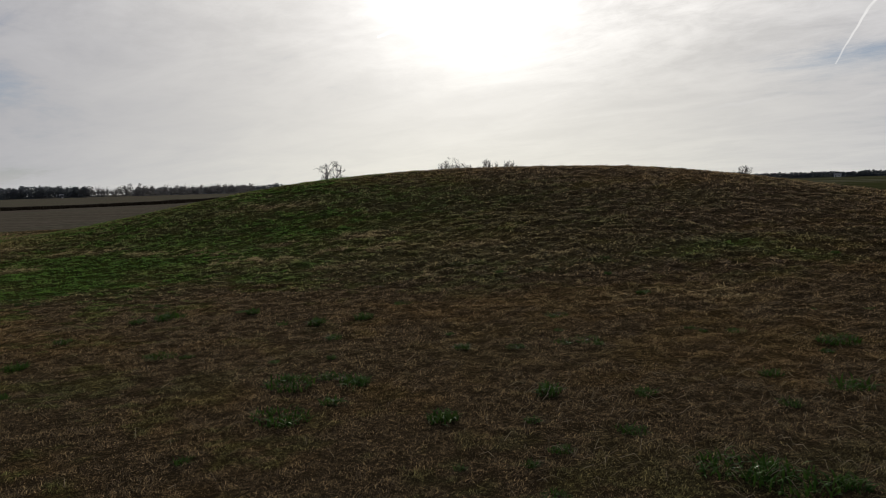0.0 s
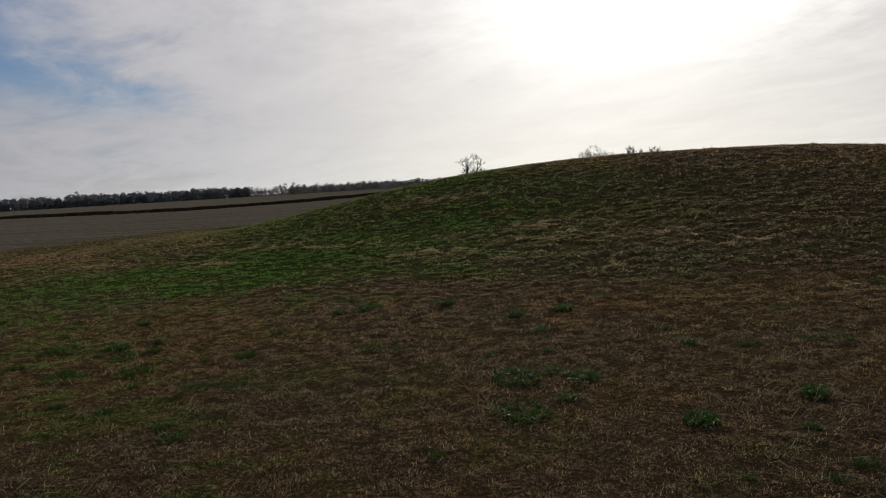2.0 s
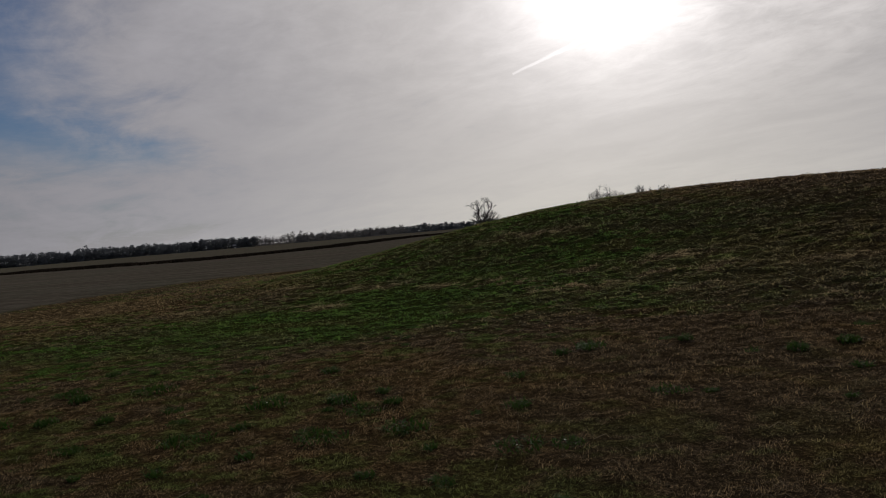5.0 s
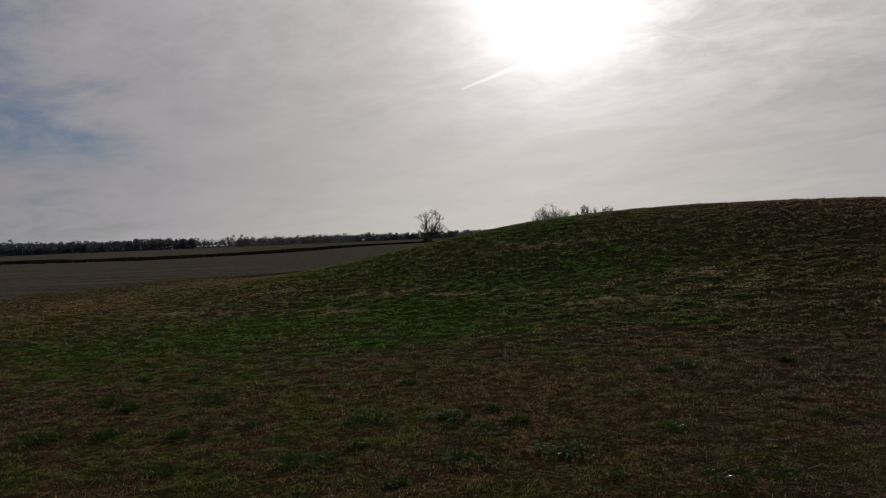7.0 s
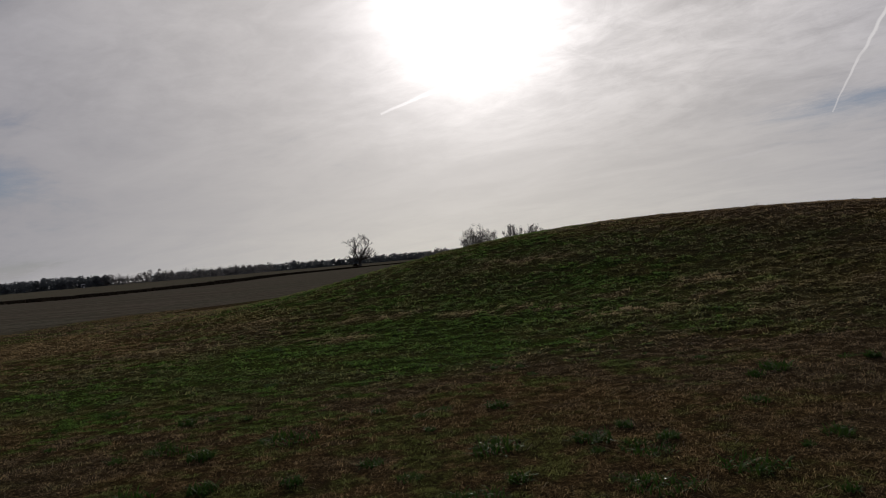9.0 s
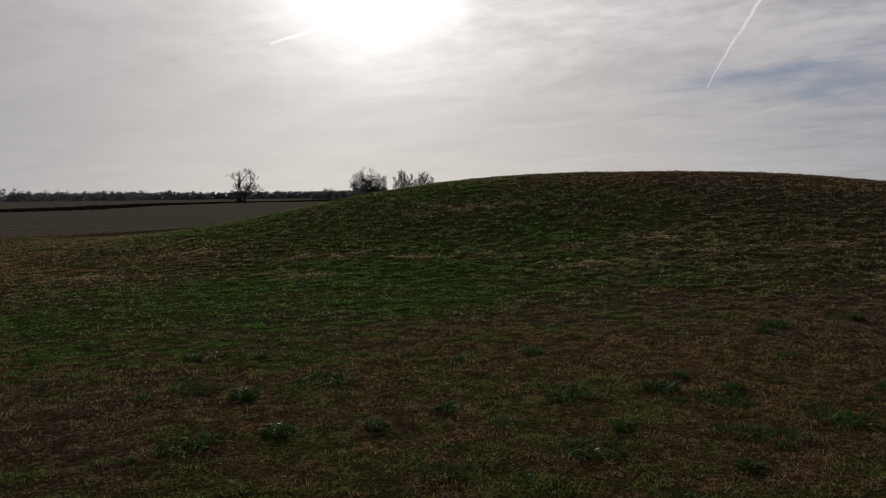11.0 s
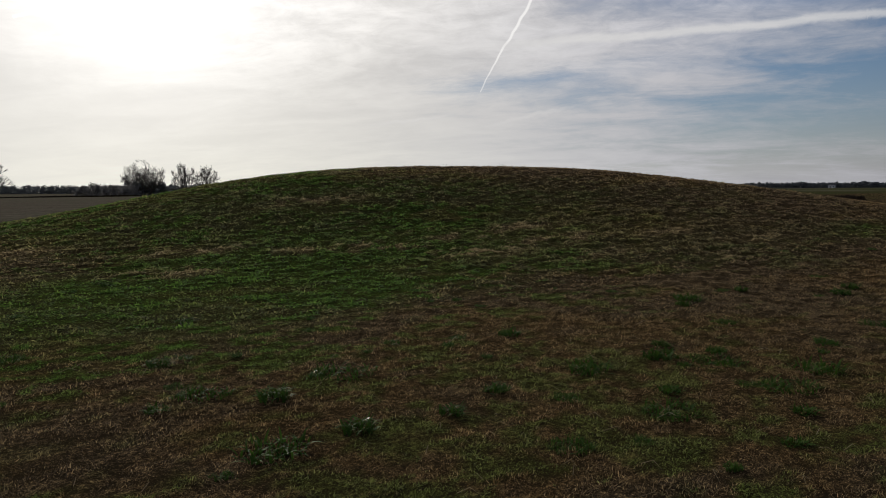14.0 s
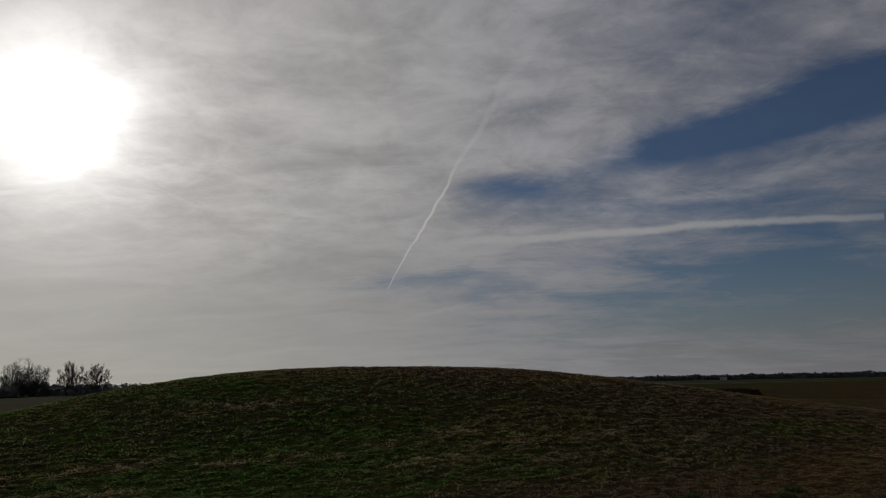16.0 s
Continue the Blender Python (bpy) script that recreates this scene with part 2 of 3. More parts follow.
def ground_material():
    mat, g = material("turf soil")
    pos = g.add("ShaderNodeNewGeometry").outputs["Position"]
    grain = g.noise(pos, 26.0, 6.0, 0.7)
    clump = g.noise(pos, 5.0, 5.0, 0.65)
    thatch = g.noise(pos, 120.0, 4.0, 0.7)
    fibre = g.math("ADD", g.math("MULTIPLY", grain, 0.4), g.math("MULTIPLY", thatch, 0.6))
    lawn, field = turf_colour(g, pos, g.ramp(fibre, 0.42, 0.66))
    # darker where the clump and fibre noise run low, as the bump does
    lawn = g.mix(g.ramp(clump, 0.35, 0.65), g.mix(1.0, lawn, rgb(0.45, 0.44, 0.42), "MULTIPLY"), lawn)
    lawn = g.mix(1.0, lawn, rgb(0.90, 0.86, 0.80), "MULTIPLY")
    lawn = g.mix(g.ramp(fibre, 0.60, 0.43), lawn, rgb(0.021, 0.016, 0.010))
    stretched = g.vec("MULTIPLY", pos, (0.6, 0.16, 0.0)).outputs[0]
    swath = g.noise(stretched, 0.35, 6.0, 0.6)
    tilth = g.noise(pos, 2.2, 6.0, 0.7)
    far = g.mix(g.ramp(swath, 0.35, 0.65), rgb(0.080, 0.067, 0.052), rgb(0.072, 0.070, 0.050))
    far = g.mix(g.ramp(tilth, 0.35, 0.7), far, rgb(0.132, 0.120, 0.096))
    rows = g.noise(g.vec("MULTIPLY", pos, (0.05, 0.62, 0.0)).outputs[0], 1.0, 5.0, 0.65, 0.2)
    far = g.mix(g.ramp(rows, 0.40, 0.62), g.mix(1.0, far, rgb(0.82, 0.79, 0.76), "MULTIPLY"), far)
    # east of the mound the field is sown with thin green winter wheat
    apart = g.add("ShaderNodeSeparateXYZ", {0: pos}).outputs
    sown = g.mix(g.ramp(swath, 0.3, 0.7), rgb(0.034, 0.038, 0.015), rgb(0.046, 0.047, 0.021))
    far = g.mix(g.ramp(apart[0], 4.0, 30.0), far, sown)
    # strips of stubble beyond the ditch
    strip = g.noise(g.vec("MULTIPLY", pos, (0.004, 0.035, 0.0)).outputs[0], 1.0, 3.0, 0.6)
    far = g.mix(g.math("MULTIPLY", g.ramp(apart[1], 110.0, 140.0), g.ramp(strip, 0.46, 0.58)), far, rgb(0.088, 0.084, 0.058))
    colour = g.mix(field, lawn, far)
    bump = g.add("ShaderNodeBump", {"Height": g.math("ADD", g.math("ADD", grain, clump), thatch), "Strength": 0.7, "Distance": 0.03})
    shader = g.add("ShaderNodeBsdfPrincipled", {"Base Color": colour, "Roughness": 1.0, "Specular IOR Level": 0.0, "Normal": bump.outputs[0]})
    finish(g, shader.outputs[0])
    return mat


def blade_material():
    mat, g = material("grass blades")
    geo = g.add("ShaderNodeNewGeometry")
    luck = geo.outputs["Random Per Island"]
    colour, _ = turf_colour(g, geo.outputs["Position"], luck)
    solid = g.add("ShaderNodeBsdfPrincipled", {"Base Color": colour, "Roughness": 0.7, "Specular IOR Level": 0.06})
    thin = g.add("ShaderNodeBsdfTranslucent", {"Color": colour})
    finish(g, g.add("ShaderNodeMixShader", {0: 0.55, 1: solid.outputs[0], 2: thin.outputs[0]}).outputs[0])
    return mat


def leaf_material(name, low, high, gloss=0.3, thinness=0.2, shine=0.05, wax=0.0):
    mat, g = material(name)
    geo = g.add("ShaderNodeNewGeometry")
    patchy = g.noise(geo.outputs["Position"], 9.0, 3.0)
    colour = g.mix(geo.outputs["Random Per Island"], rgb(*low), rgb(*high))
    colour = g.mix(g.ramp(patchy, 0.3, 0.8), colour, g.mix(1.0, colour, rgb(0.7, 0.72, 0.6), "MULTIPLY"))
    waxy = g.math("MULTIPLY", g.math("GREATER_THAN", geo.outputs["Random Per Island"], 0.955), wax)
    solid = g.add("ShaderNodeBsdfPrincipled", {"Base Color": colour, "Roughness": g.math("SUBTRACT", gloss, g.math("MULTIPLY", waxy, gloss - 0.34)), "Specular IOR Level": g.math("ADD", shine, g.math("MULTIPLY", waxy, 0.09))})
    thin = g.add("ShaderNodeBsdfTranslucent", {"Color": colour})
    finish(g, g.add("ShaderNodeMixShader", {0: thinness, 1: solid.outputs[0], 2: thin.outputs[0]}).outputs[0])
    return mat


def bark_material():
    mat, g = material("grey bark")
    pos = g.add("ShaderNodeNewGeometry").outputs["Position"]
    tall = g.vec("MULTIPLY", pos, (3.0, 3.0, 0.6)).outputs[0]
    ridge = g.noise(tall, 3.0, 6.0, 0.7)
    colour = g.mix(g.ramp(ridge, 0.3, 0.7), rgb(0.030, 0.026, 0.022), rgb(0.075, 0.064, 0.054))
    bump = g.add("ShaderNodeBump", {"Height": ridge, "Strength": 0.6, "Distance": 0.05})
    finish(g, g.add("ShaderNodeBsdfPrincipled", {"Base Color": colour, "Roughness": 0.9, "Normal": bump.outputs[0]}).outputs[0])
    return mat


def plain_material(name, low, high, scale, rough=0.8):
    mat, g = material(name)
    pos = g.add("ShaderNodeNewGeometry").outputs["Position"]
    n = g.noise(pos, scale, 5.0, 0.65)
    colour = g.mix(g.ramp(n, 0.3, 0.7), rgb(*low), rgb(*high))
    finish(g, g.add("ShaderNodeBsdfPrincipled", {"Base Color": colour, "Roughness": rough}).outputs[0])
    return mat


def vapour_material(name, strength, ragged):
    mat, g = material(name)
    uv = g.add("ShaderNodeAttribute", attr="strip")
    parts = g.add("ShaderNodeSeparateColor", {0: uv.outputs["Color"]}).outputs
    along, across, body = parts[0], parts[1], parts[2]
    place = g.add("ShaderNodeCombineXYZ", {0: g.math("MULTIPLY", along, 11.0), 1: g.math("MULTIPLY", across, 1.6), 2: strength}).outputs[0]
    rag = g.noise(place, 1.0, 5.0, 0.6, 0.4)
    middle = g.math("SUBTRACT", 1.0, g.math("ABSOLUTE", g.math("SUBTRACT", g.math("MULTIPLY", across, 2.0), 1.0)))
    dense = g.math("MULTIPLY", g.ramp(g.math("ADD", middle, g.math("MULTIPLY", g.math("SUBTRACT", rag, 0.5), ragged)), 0.05, 0.85), body)
    clear = g.add("ShaderNodeBsdfTransparent")
    # emission stands in for the sunlight scattered by the vapour
    light = g.add("ShaderNodeEmission", {"Color": rgb(1.0, 0.985, 0.965), "Strength": strength})
    finish(g, g.add("ShaderNodeMixShader", {0: dense, 1: clear.outputs[0], 2: light.outputs[0]}).outputs[0])
    return mat


SOIL, BLADE, BARK = ground_material(), blade_material(), bark_material()
WEED = leaf_material("weed leaves", (0.024, 0.058, 0.010), (0.056, 0.112, 0.017), 0.62, 0.30, 0.03, 1.0)
STEM = leaf_material("dead stems", (0.16, 0.125, 0.08), (0.34, 0.28, 0.20), 0.8, 0.1)
# the distance's air haze is put into these two pale blue-grey colours
HAZY_TWIG = leaf_material("hazy bare twigs", (0.125, 0.122, 0.128), (0.21, 0.200, 0.205), 0.9, 0.35)
HAZY_EVERGREEN = leaf_material("hazy evergreen leaves", (0.100, 0.112, 0.132), (0.165, 0.178, 0.200), 0.9, 0.4)
SCRUB = leaf_material("dormant scrub", (0.030, 0.023, 0.017), (0.056, 0.043, 0.032), 0.9, 0.03, 0.0)
PAINT = plain_material("white painted boards", (0.70, 0.70, 0.68), (0.82, 0.82, 0.80), 2.0, 0.6)
ROOFING = plain_material("grey roofing", (0.16, 0.16, 0.17), (0.24, 0.24, 0.25), 1.5, 0.7)
DARK = plain_material("dark opening", (0.02, 0.02, 0.022), (0.035, 0.035, 0.04), 1.0, 0.4)

# ---- mesh helpers ----


def mesh_of(name, verts, faces, mat, colours=None, attribute="zone"):
    """A mesh from arrays: verts n x 3, faces m x k."""
    verts, faces = np.asarray(verts, np.float32), np.asarray(faces, np.int32)
    data = bpy.data.meshes.new(name)
    data.vertices.add(len(verts))
    data.vertices.foreach_set("co", verts.ravel())
    m, k = faces.shape
    data.loops.add(m * k)
    data.loops.foreach_set("vertex_index", faces.ravel())
    data.polygons.add(m)
    data.polygons.foreach_set("loop_start", np.arange(0, m * k, k, dtype=np.int32))
    data.update(calc_edges=True)
    if colours is not None:
        layer = data.attributes.new(attribute, "FLOAT_COLOR", "POINT")
        layer.data.foreach_set("color", np.asarray(colours, np.float32).ravel())
    data.materials.append(mat)
    return data


def shade_smooth(data):
    data.polygons.foreach_set("use_smooth", np.ones(len(data.polygons), bool))
    return data


def part(name, data, parent, label=""):
    ob = new(name, data)
    ob.parent = parent
    return tagged(ob, label)


def empty(name, m):
    ob = new(name)
    ob.matrix_world = m
    return ob


# ---- the ground ----


def axis(lo, hi, step, reach, ratio=1.09):
    middle = np.arange(lo, hi + step / 2, step)
    out, d, x = [], step, 0.0
    while x < reach:
        d *= ratio
        x += d
        out.append(x)
    out = np.array(out)
    return np.concatenate([(lo - out)[::-1], middle, hi + out])


xs, ys = axis(-14, 8, 0.085, 3000, 1.07), axis(2.8, 26, 0.085, 3000, 1.07)
gx, gy = np.meshgrid(xs, ys)
nx, ny = len(xs), len(ys)
flat_x, flat_y = gx.ravel(), gy.ravel()
ids = np.arange(nx * ny).reshape(ny, nx)
quads = np.stack([ids[:-1, :-1], ids[:-1, 1:], ids[1:, 1:], ids[1:, :-1]], -1).reshape(-1, 4)
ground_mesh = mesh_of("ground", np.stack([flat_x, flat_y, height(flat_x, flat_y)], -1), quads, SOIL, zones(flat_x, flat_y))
ground = new("ground", shade_smooth(ground_mesh))
tagged(ground, "grassy earth mound rising from flat dormant brown farmland", "ground", kind="structure")

# ---- grass ----
rng = np.random.default_rng(4)


def blades(name, label, x, y, length, width, lean, bend=0.5):
    """Bent blades, each of two triangles, rooted at x, y."""
    n = len(x)
    z = height(x, y) - 0.004
    zone = zones(x, y)
    angle = rng.uniform(0, 2 * math.pi, n)
    side = angle + rng.uniform(0.9, 2.2, n)
    tilt = np.clip(rng.normal(lean, 0.35, n), 0.05, 1.45)
    l = length * rng.uniform(0.55, 1.35, n) * (0.6 + 0.9 * smooth(fbm(x * 9, y * 11, 71, 2), 0.3, 0.7))
    w = width * rng.uniform(0.7, 1.4, n) / 2 * (1 + 0.45 * zone[:, 0])  # green plants are broad-leaved
    sx, sy = np.cos(side) * w, np.sin(side) * w
    ax, ay = np.cos(angle), np.sin(angle)
    t2 = np.clip(tilt + bend * rng.uniform(0.2, 1.0, n), 0, 1.75)
    h1, v1 = 0.55 * l * np.sin(tilt), 0.55 * l * np.cos(tilt)
    h2, v2 = h1 + 0.45 * l * np.sin(t2), v1 + 0.45 * l * np.cos(t2)
    a = np.stack([x - sx, y - sy, z], -1)
    b = np.stack([x + sx, y + sy, z], -1)
    c = np.stack([x + ax * h1 + sx * 0.8, y + ay * h1 + sy * 0.8, z + v1], -1)
    d = np.stack([x + ax * h2, y + ay * h2, z + v2], -1)
    verts = np.stack([a, b, c, d], 1).reshape(-1, 3)
    k = np.arange(n)[:, None] * 4
    faces = np.concatenate([k + [0, 1, 2], k + [0, 2, 3]], 1).reshape(-1, 3)
    ob = new(name, mesh_of(name, verts, faces, BLADE, np.repeat(zone, 4, 0)))
    return tagged(ob, label, "grass", kind="stuff")


def scatter(count, x0, x1, y0, y1, clumping, seed):
    """Random roots, thinned to leave gaps between clumps."""
    r = np.random.default_rng(seed)
    x, y = r.uniform(x0, x1, count), r.uniform(y0, y1, count)
    keep = r.uniform(0, 1, count) < (1 - clumping) + clumping * smooth(fbm(x * 9, y * 11, 71, 2), 0.32, 0.6)
    return x[keep], y[keep]


def on_tussocks(x, y):
    """Thins roots so that the grass stands on the lumps and leaves the hollows open."""
    keep = np.random.default_rng(15).uniform(0, 1, len(x)) < 0.42 + 0.58 * tussock(x, y)
    return x[keep], y[keep]


x, y = scatter(410000, -12.5, 5.5, 3.1, 6.6, 0.65, 1)
blades("lawn_grass", "short dormant brown lawn grass with green flecks", x, y, 0.018, 0.0036, 0.8)
x, y = scatter(260000, -14.0, 7.0, 6.6, 9.6, 0.75, 17)
blades("lawn_grass", "short dormant lawn grass between the walk and the mound", x, y, 0.020, 0.0050, 0.8)
x, y = scatter(230000, -13.5, 6.5, 3.1, 9.8, 0.7, 9)
keep = zones(x, y)[:, 0] > 0.45
blades("clover", "low leafy green clover patches in the lawn", x[keep], y[keep], 0.018, 0.0080, 1.05, 0.9)
x, y = on_tussocks(*scatter(420000, -21, 13, 9.6, 16.0, 0.5, 2))
blades("mound_foot_grass", "matted green and brown grass at the mound's foot", x, y, 0.026 * (0.6 + 0.7 * tussock(x, y)), 0.0155, 1.0, 0.8)
x, y = on_tussocks(*scatter(420000, -20, 22, 16.0, 29.0, 0.4, 3))
keep = mound(x, y) > 0.02
x, y = x[keep], y[keep]
blades("mound_top_grass", "tufted brownish-green grass on the mound", x, y, 0.036 * (0.6 + 0.7 * tussock(x, y)), 0.0195, 1.0, 0.8)
for x0, x1, y0, y1, count in ((-22, 2, 16, 45, 210000), (13, 40, 9, 45, 80000)):
    x, y = scatter(count, x0, x1, y0, y1, 0.3, 16)
    keep = (mound(x, y) <= 0.02) & (zones(x, y)[:, 2] < 0.5)
    blades("far_lawn_grass", "short dormant grass on the flat lawn round the mound", x[keep], y[keep], 0.032, 0.024, 1.0, 0.8)
x, y = scatter(60000, -13, 6.5, 7.5, 21.0, 0.3, 5)
straws = zones(x, y)[:, 1] > 0.3
blades("straw_grass", "bleached straw-coloured dead grass stalks", x[straws], y[straws], 0.05, 0.0075, 0.75, 0.9)


def dead_stems(count, seed, x0=-11.0, x1=6.0, y0=3.0, y1=8.5):
    r = np.random.default_rng(seed)
    x, y = r.uniform(x0, x1, count), y0 + (y1 - y0) * r.uniform(0, 1, count) ** 1.3
    z = height(x, y) + 0.02
    angle, l = r.uniform(0, 2 * math.pi, count), r.uniform(0.05, 0.17, count)
    curl = r.uniform(-1.1, 1.1, count)
    pts = []
    for s in (0.0, 0.5, 1.0):
        aa = angle + curl * s
        pts.append(np.stack([x + np.cos(aa) * l * s, y + np.sin(aa) * l * s, z + 0.035 * np.sin(s * math.pi) + 0.01 * r.uniform(0, 1, count)], -1))
    w = 0.0014
    across = np.stack([-np.sin(angle) * w, np.cos(angle) * w, 0 * angle + w], -1)
    verts = np.stack([pts[0] - across, pts[0] + across, pts[1] - across, pts[1] + across, pts[2]], 1).reshape(-1, 3)
    k = np.arange(count)[:, None] * 5
    faces = np.concatenate([k + [0, 1, 3], k + [0, 3, 2], k + [2, 3, 4]], 1).reshape(-1, 3)
    tagged(new("dead_stems", mesh_of("dead_stems", verts, faces, STEM)), "pale dry stems lying on the short grass", "dead stems", kind="stuff")


dead_stems(700, 8)
dead_stems(420, 18, 0.2, 3.4, 3.4, 5.4)

# ---- green weed tufts ----



def weed_mesh(name, count, spread, length, seed, mat=WEED):
    """Arching strap leaves from one crown."""
    r = np.random.default_rng(seed)
    verts, faces = [], []
    for i in range(count):
        a, root = r.uniform(0, 2 * math.pi), spread * math.sqrt(r.uniform(0, 1))
        ra = r.uniform(0, 2 * math.pi)
        cx, cy = root * math.cos(ra), root * math.sin(ra) * 0.8
        l, w, lean = length * r.uniform(0.6, 1.25), r.uniform(0.0035, 0.0065), r.uniform(0.15, 0.9)
        sx, sy = -math.sin(a) * w, math.cos(a) * w
        base, h, zz = len(verts), 0.0, -0.01
        for k in range(4):
            f = (1.0, 1.0, 0.75, 0.12)[k]
            verts.append((cx + math.cos(a) * h - sx * f, cy + math.sin(a) * h - sy * f, zz))
            verts.append((cx + math.cos(a) * h + sx * f, cy + math.sin(a) * h + sy * f, zz))
            h, zz = h + l / 3 * math.sin(lean), zz + l / 3 * math.cos(lean)
            lean += r.uniform(0.25, 0.65)
            if k:
                b = base + 2 * k
                faces += [(b - 2, b - 1, b + 1), (b - 2, b + 1, b)]
    return mesh_of(name, verts, faces, mat)


WEEDS = [weed_mesh("grass_tuft", *spec) for spec in ((80, 0.10, 0.095, 1), (125, 0.16, 0.085, 2), (60, 0.08, 0.08, 3), (165, 0.22, 0.08, 4), (105, 0.13, 0.105, 5))]
TUFTS = [(1.5, 3.4), (-0.3, 4.5), (-1.4, 4.6), (-6.5, 4.8), (2.7, 4.9), (-1.1, 4.9), (-6.0, 5.1), (0.5, 5.0), (-6.7, 5.5), (-4.1, 5.2), (-5.6, 5.5), (-1.5, 5.4),
         (-1.0, 5.4), (-6.4, 5.8), (-5.0, 5.7), (-7.9, 6.1), (-9.0, 6.0), (-8.5, 6.1), (-5.5, 6.2), (-4.2, 6.2), (-5.3, 6.4), (-5.8, 6.5), (-7.4, 6.4), (-6.5, 6.5),
         (-0.1, 6.3), (-3.0, 6.5), (-8.8, 6.9), (-9.5, 7.0), (-1.4, 7.0), (-8.2, 7.3), (-4.3, 7.2), (-9.2, 7.2), (-1.7, 7.7), (-6.4, 7.8), (-2.1, 7.7), (-1.2, 7.9),
         (-7.5, 8.0), (-6.9, 7.9), (-3.9, 8.1), (-9.4, 8.2), (-2.6, 8.4), (-3.6, 8.3), (-9.7, 13.0), (1.3, 3.6), (3.3, 6.1)]
LESSER = [(-0.2, 3.7), (0.2, 3.7), (0.4, 3.9), (-3.6, 4.1), (0.9, 4.2), (-5.9, 4.4), (0.3, 4.4), (2.1, 4.6), (-4.5, 4.6), (-5.0, 4.7), (1.2, 4.9), (-4.7, 5.2),
          (-7.2, 5.2), (-7.6, 5.3), (-5.8, 5.7), (-9.3, 5.8), (-4.5, 6.0), (-7.1, 6.0), (-1.8, 6.1), (-1.3, 6.2), (0.4, 6.3), (-2.7, 6.4), (1.1, 6.5), (2.6, 6.6),
          (-5.5, 6.8), (2.2, 6.8), (-0.2, 6.9), (0.9, 6.9), (-7.0, 7.2), (-10.4, 7.6), (1.0, 7.6), (-7.1, 7.7), (-8.1, 7.8), (-7.8, 7.8), (-8.8, 8.2), (-8.0, 8.9),
          (-10.5, 9.0), (-6.0, 9.6), (-4.5, 9.7), (-6.3, 9.7), (0.6, 10.2), (-11.3, 11.8), (-10.1, 12.6)]
picks = random.Random(6)
spare = [(picks.uniform(-13, 6), picks.uniform(3.2, 11)) for _ in range(40)]
for i, (tx, ty) in enumerate(TUFTS + LESSER + spare):
    size = picks.uniform(0.75, 1.25) if i < len(TUFTS) else picks.uniform(0.4, 0.75)
    ob = new("grass_tuft", WEEDS[picks.randrange(5)])
    ob.matrix_world = Matrix.Translation((tx, ty, float(height(tx, ty)))) @ Matrix.Rotation(picks.uniform(0, 6.28), 4, "Z") @ Matrix.Scale(size, 4)
    tagged(ob, "dark green glossy grass tuft growing in brown lawn" if size > 0.75 else "small dark green weed tuft in short brown lawn", "grass tuft", "green tufts in the lawn")

dead_weed = weed_mesh("dead_weed", 60, 0.16, 0.10, 9, SCRUB)
for k in range(5):
    wx, wy = 5.1 + 0.24 * k + picks.uniform(-0.05, 0.05), 23.1 + picks.uniform(-0.15, 0.15)
    ob = new("dead_weed", dead_weed)
    ob.matrix_world = Matrix.Translation((wx, wy, float(height(wx, wy)))) @ Matrix.Rotation(picks.uniform(0, 6.28), 4, "Z")
    tagged(ob, "dark dead weed clump on the mound's crest", "weed", "dead weeds on the crest")
stalk = weed_mesh("weed_stalk", 3, 0.01, 0.19, 14, SCRUB)
for wx, wy in ((3.2, 23.5), (1.3, 24.2)):
    ob = new("weed_stalk", stalk)
    ob.matrix_world = Matrix.Translation((wx, wy, float(height(wx, wy))))
    tagged(ob, "single dry weed stalk standing on the mound's crest", "weed stalk")

# ---- bare trees ----


class Tubes:
    """Tapered, bent tubes joined in one mesh."""

    def __init__(self):
        self.verts, self.faces = [], []

    def tube(self, points, radii, sides):
        base = len(self.verts)
        for i, (p, r) in enumerate(zip(points, radii)):
            ahead = (points[min(i + 1, len(points) - 1)] - points[max(i - 1, 0)]).normalized()
            one = ahead.orthogonal().normalized()
            two = ahead.cross(one)
            for s in range(sides):
                a = 2 * math.pi * s / sides
                self.verts.append(p + one * (math.cos(a) * r) + two * (math.sin(a) * r))
        for i in range(len(points) - 1):
            for s in range(sides):
                a, b = base + i * sides + s, base + i * sides + (s + 1) % sides
                self.faces.append((a, b, b + sides, a + sides))

    def mesh(self, name, mat):
        return shade_smooth(mesh_of(name, [tuple(v) for v in self.verts], self.faces, mat))


def bow(a, b, sag, steps, r):
    """A bent line from a to b."""
    off = Vector((r.gauss(0, 1), r.gauss(0, 1), r.gauss(0.4, 0.8))) * (b - a).length * sag
    mid = (a + b) / 2 + off
    return [a * (1 - t) ** 2 + mid * 2 * t * (1 - t) + b * t * t for t in (k / steps for k in range(steps + 1))]


def taper(r0, r1, steps):
    return [r0 + (r1 - r0) * k / steps for k in range(steps + 1)]


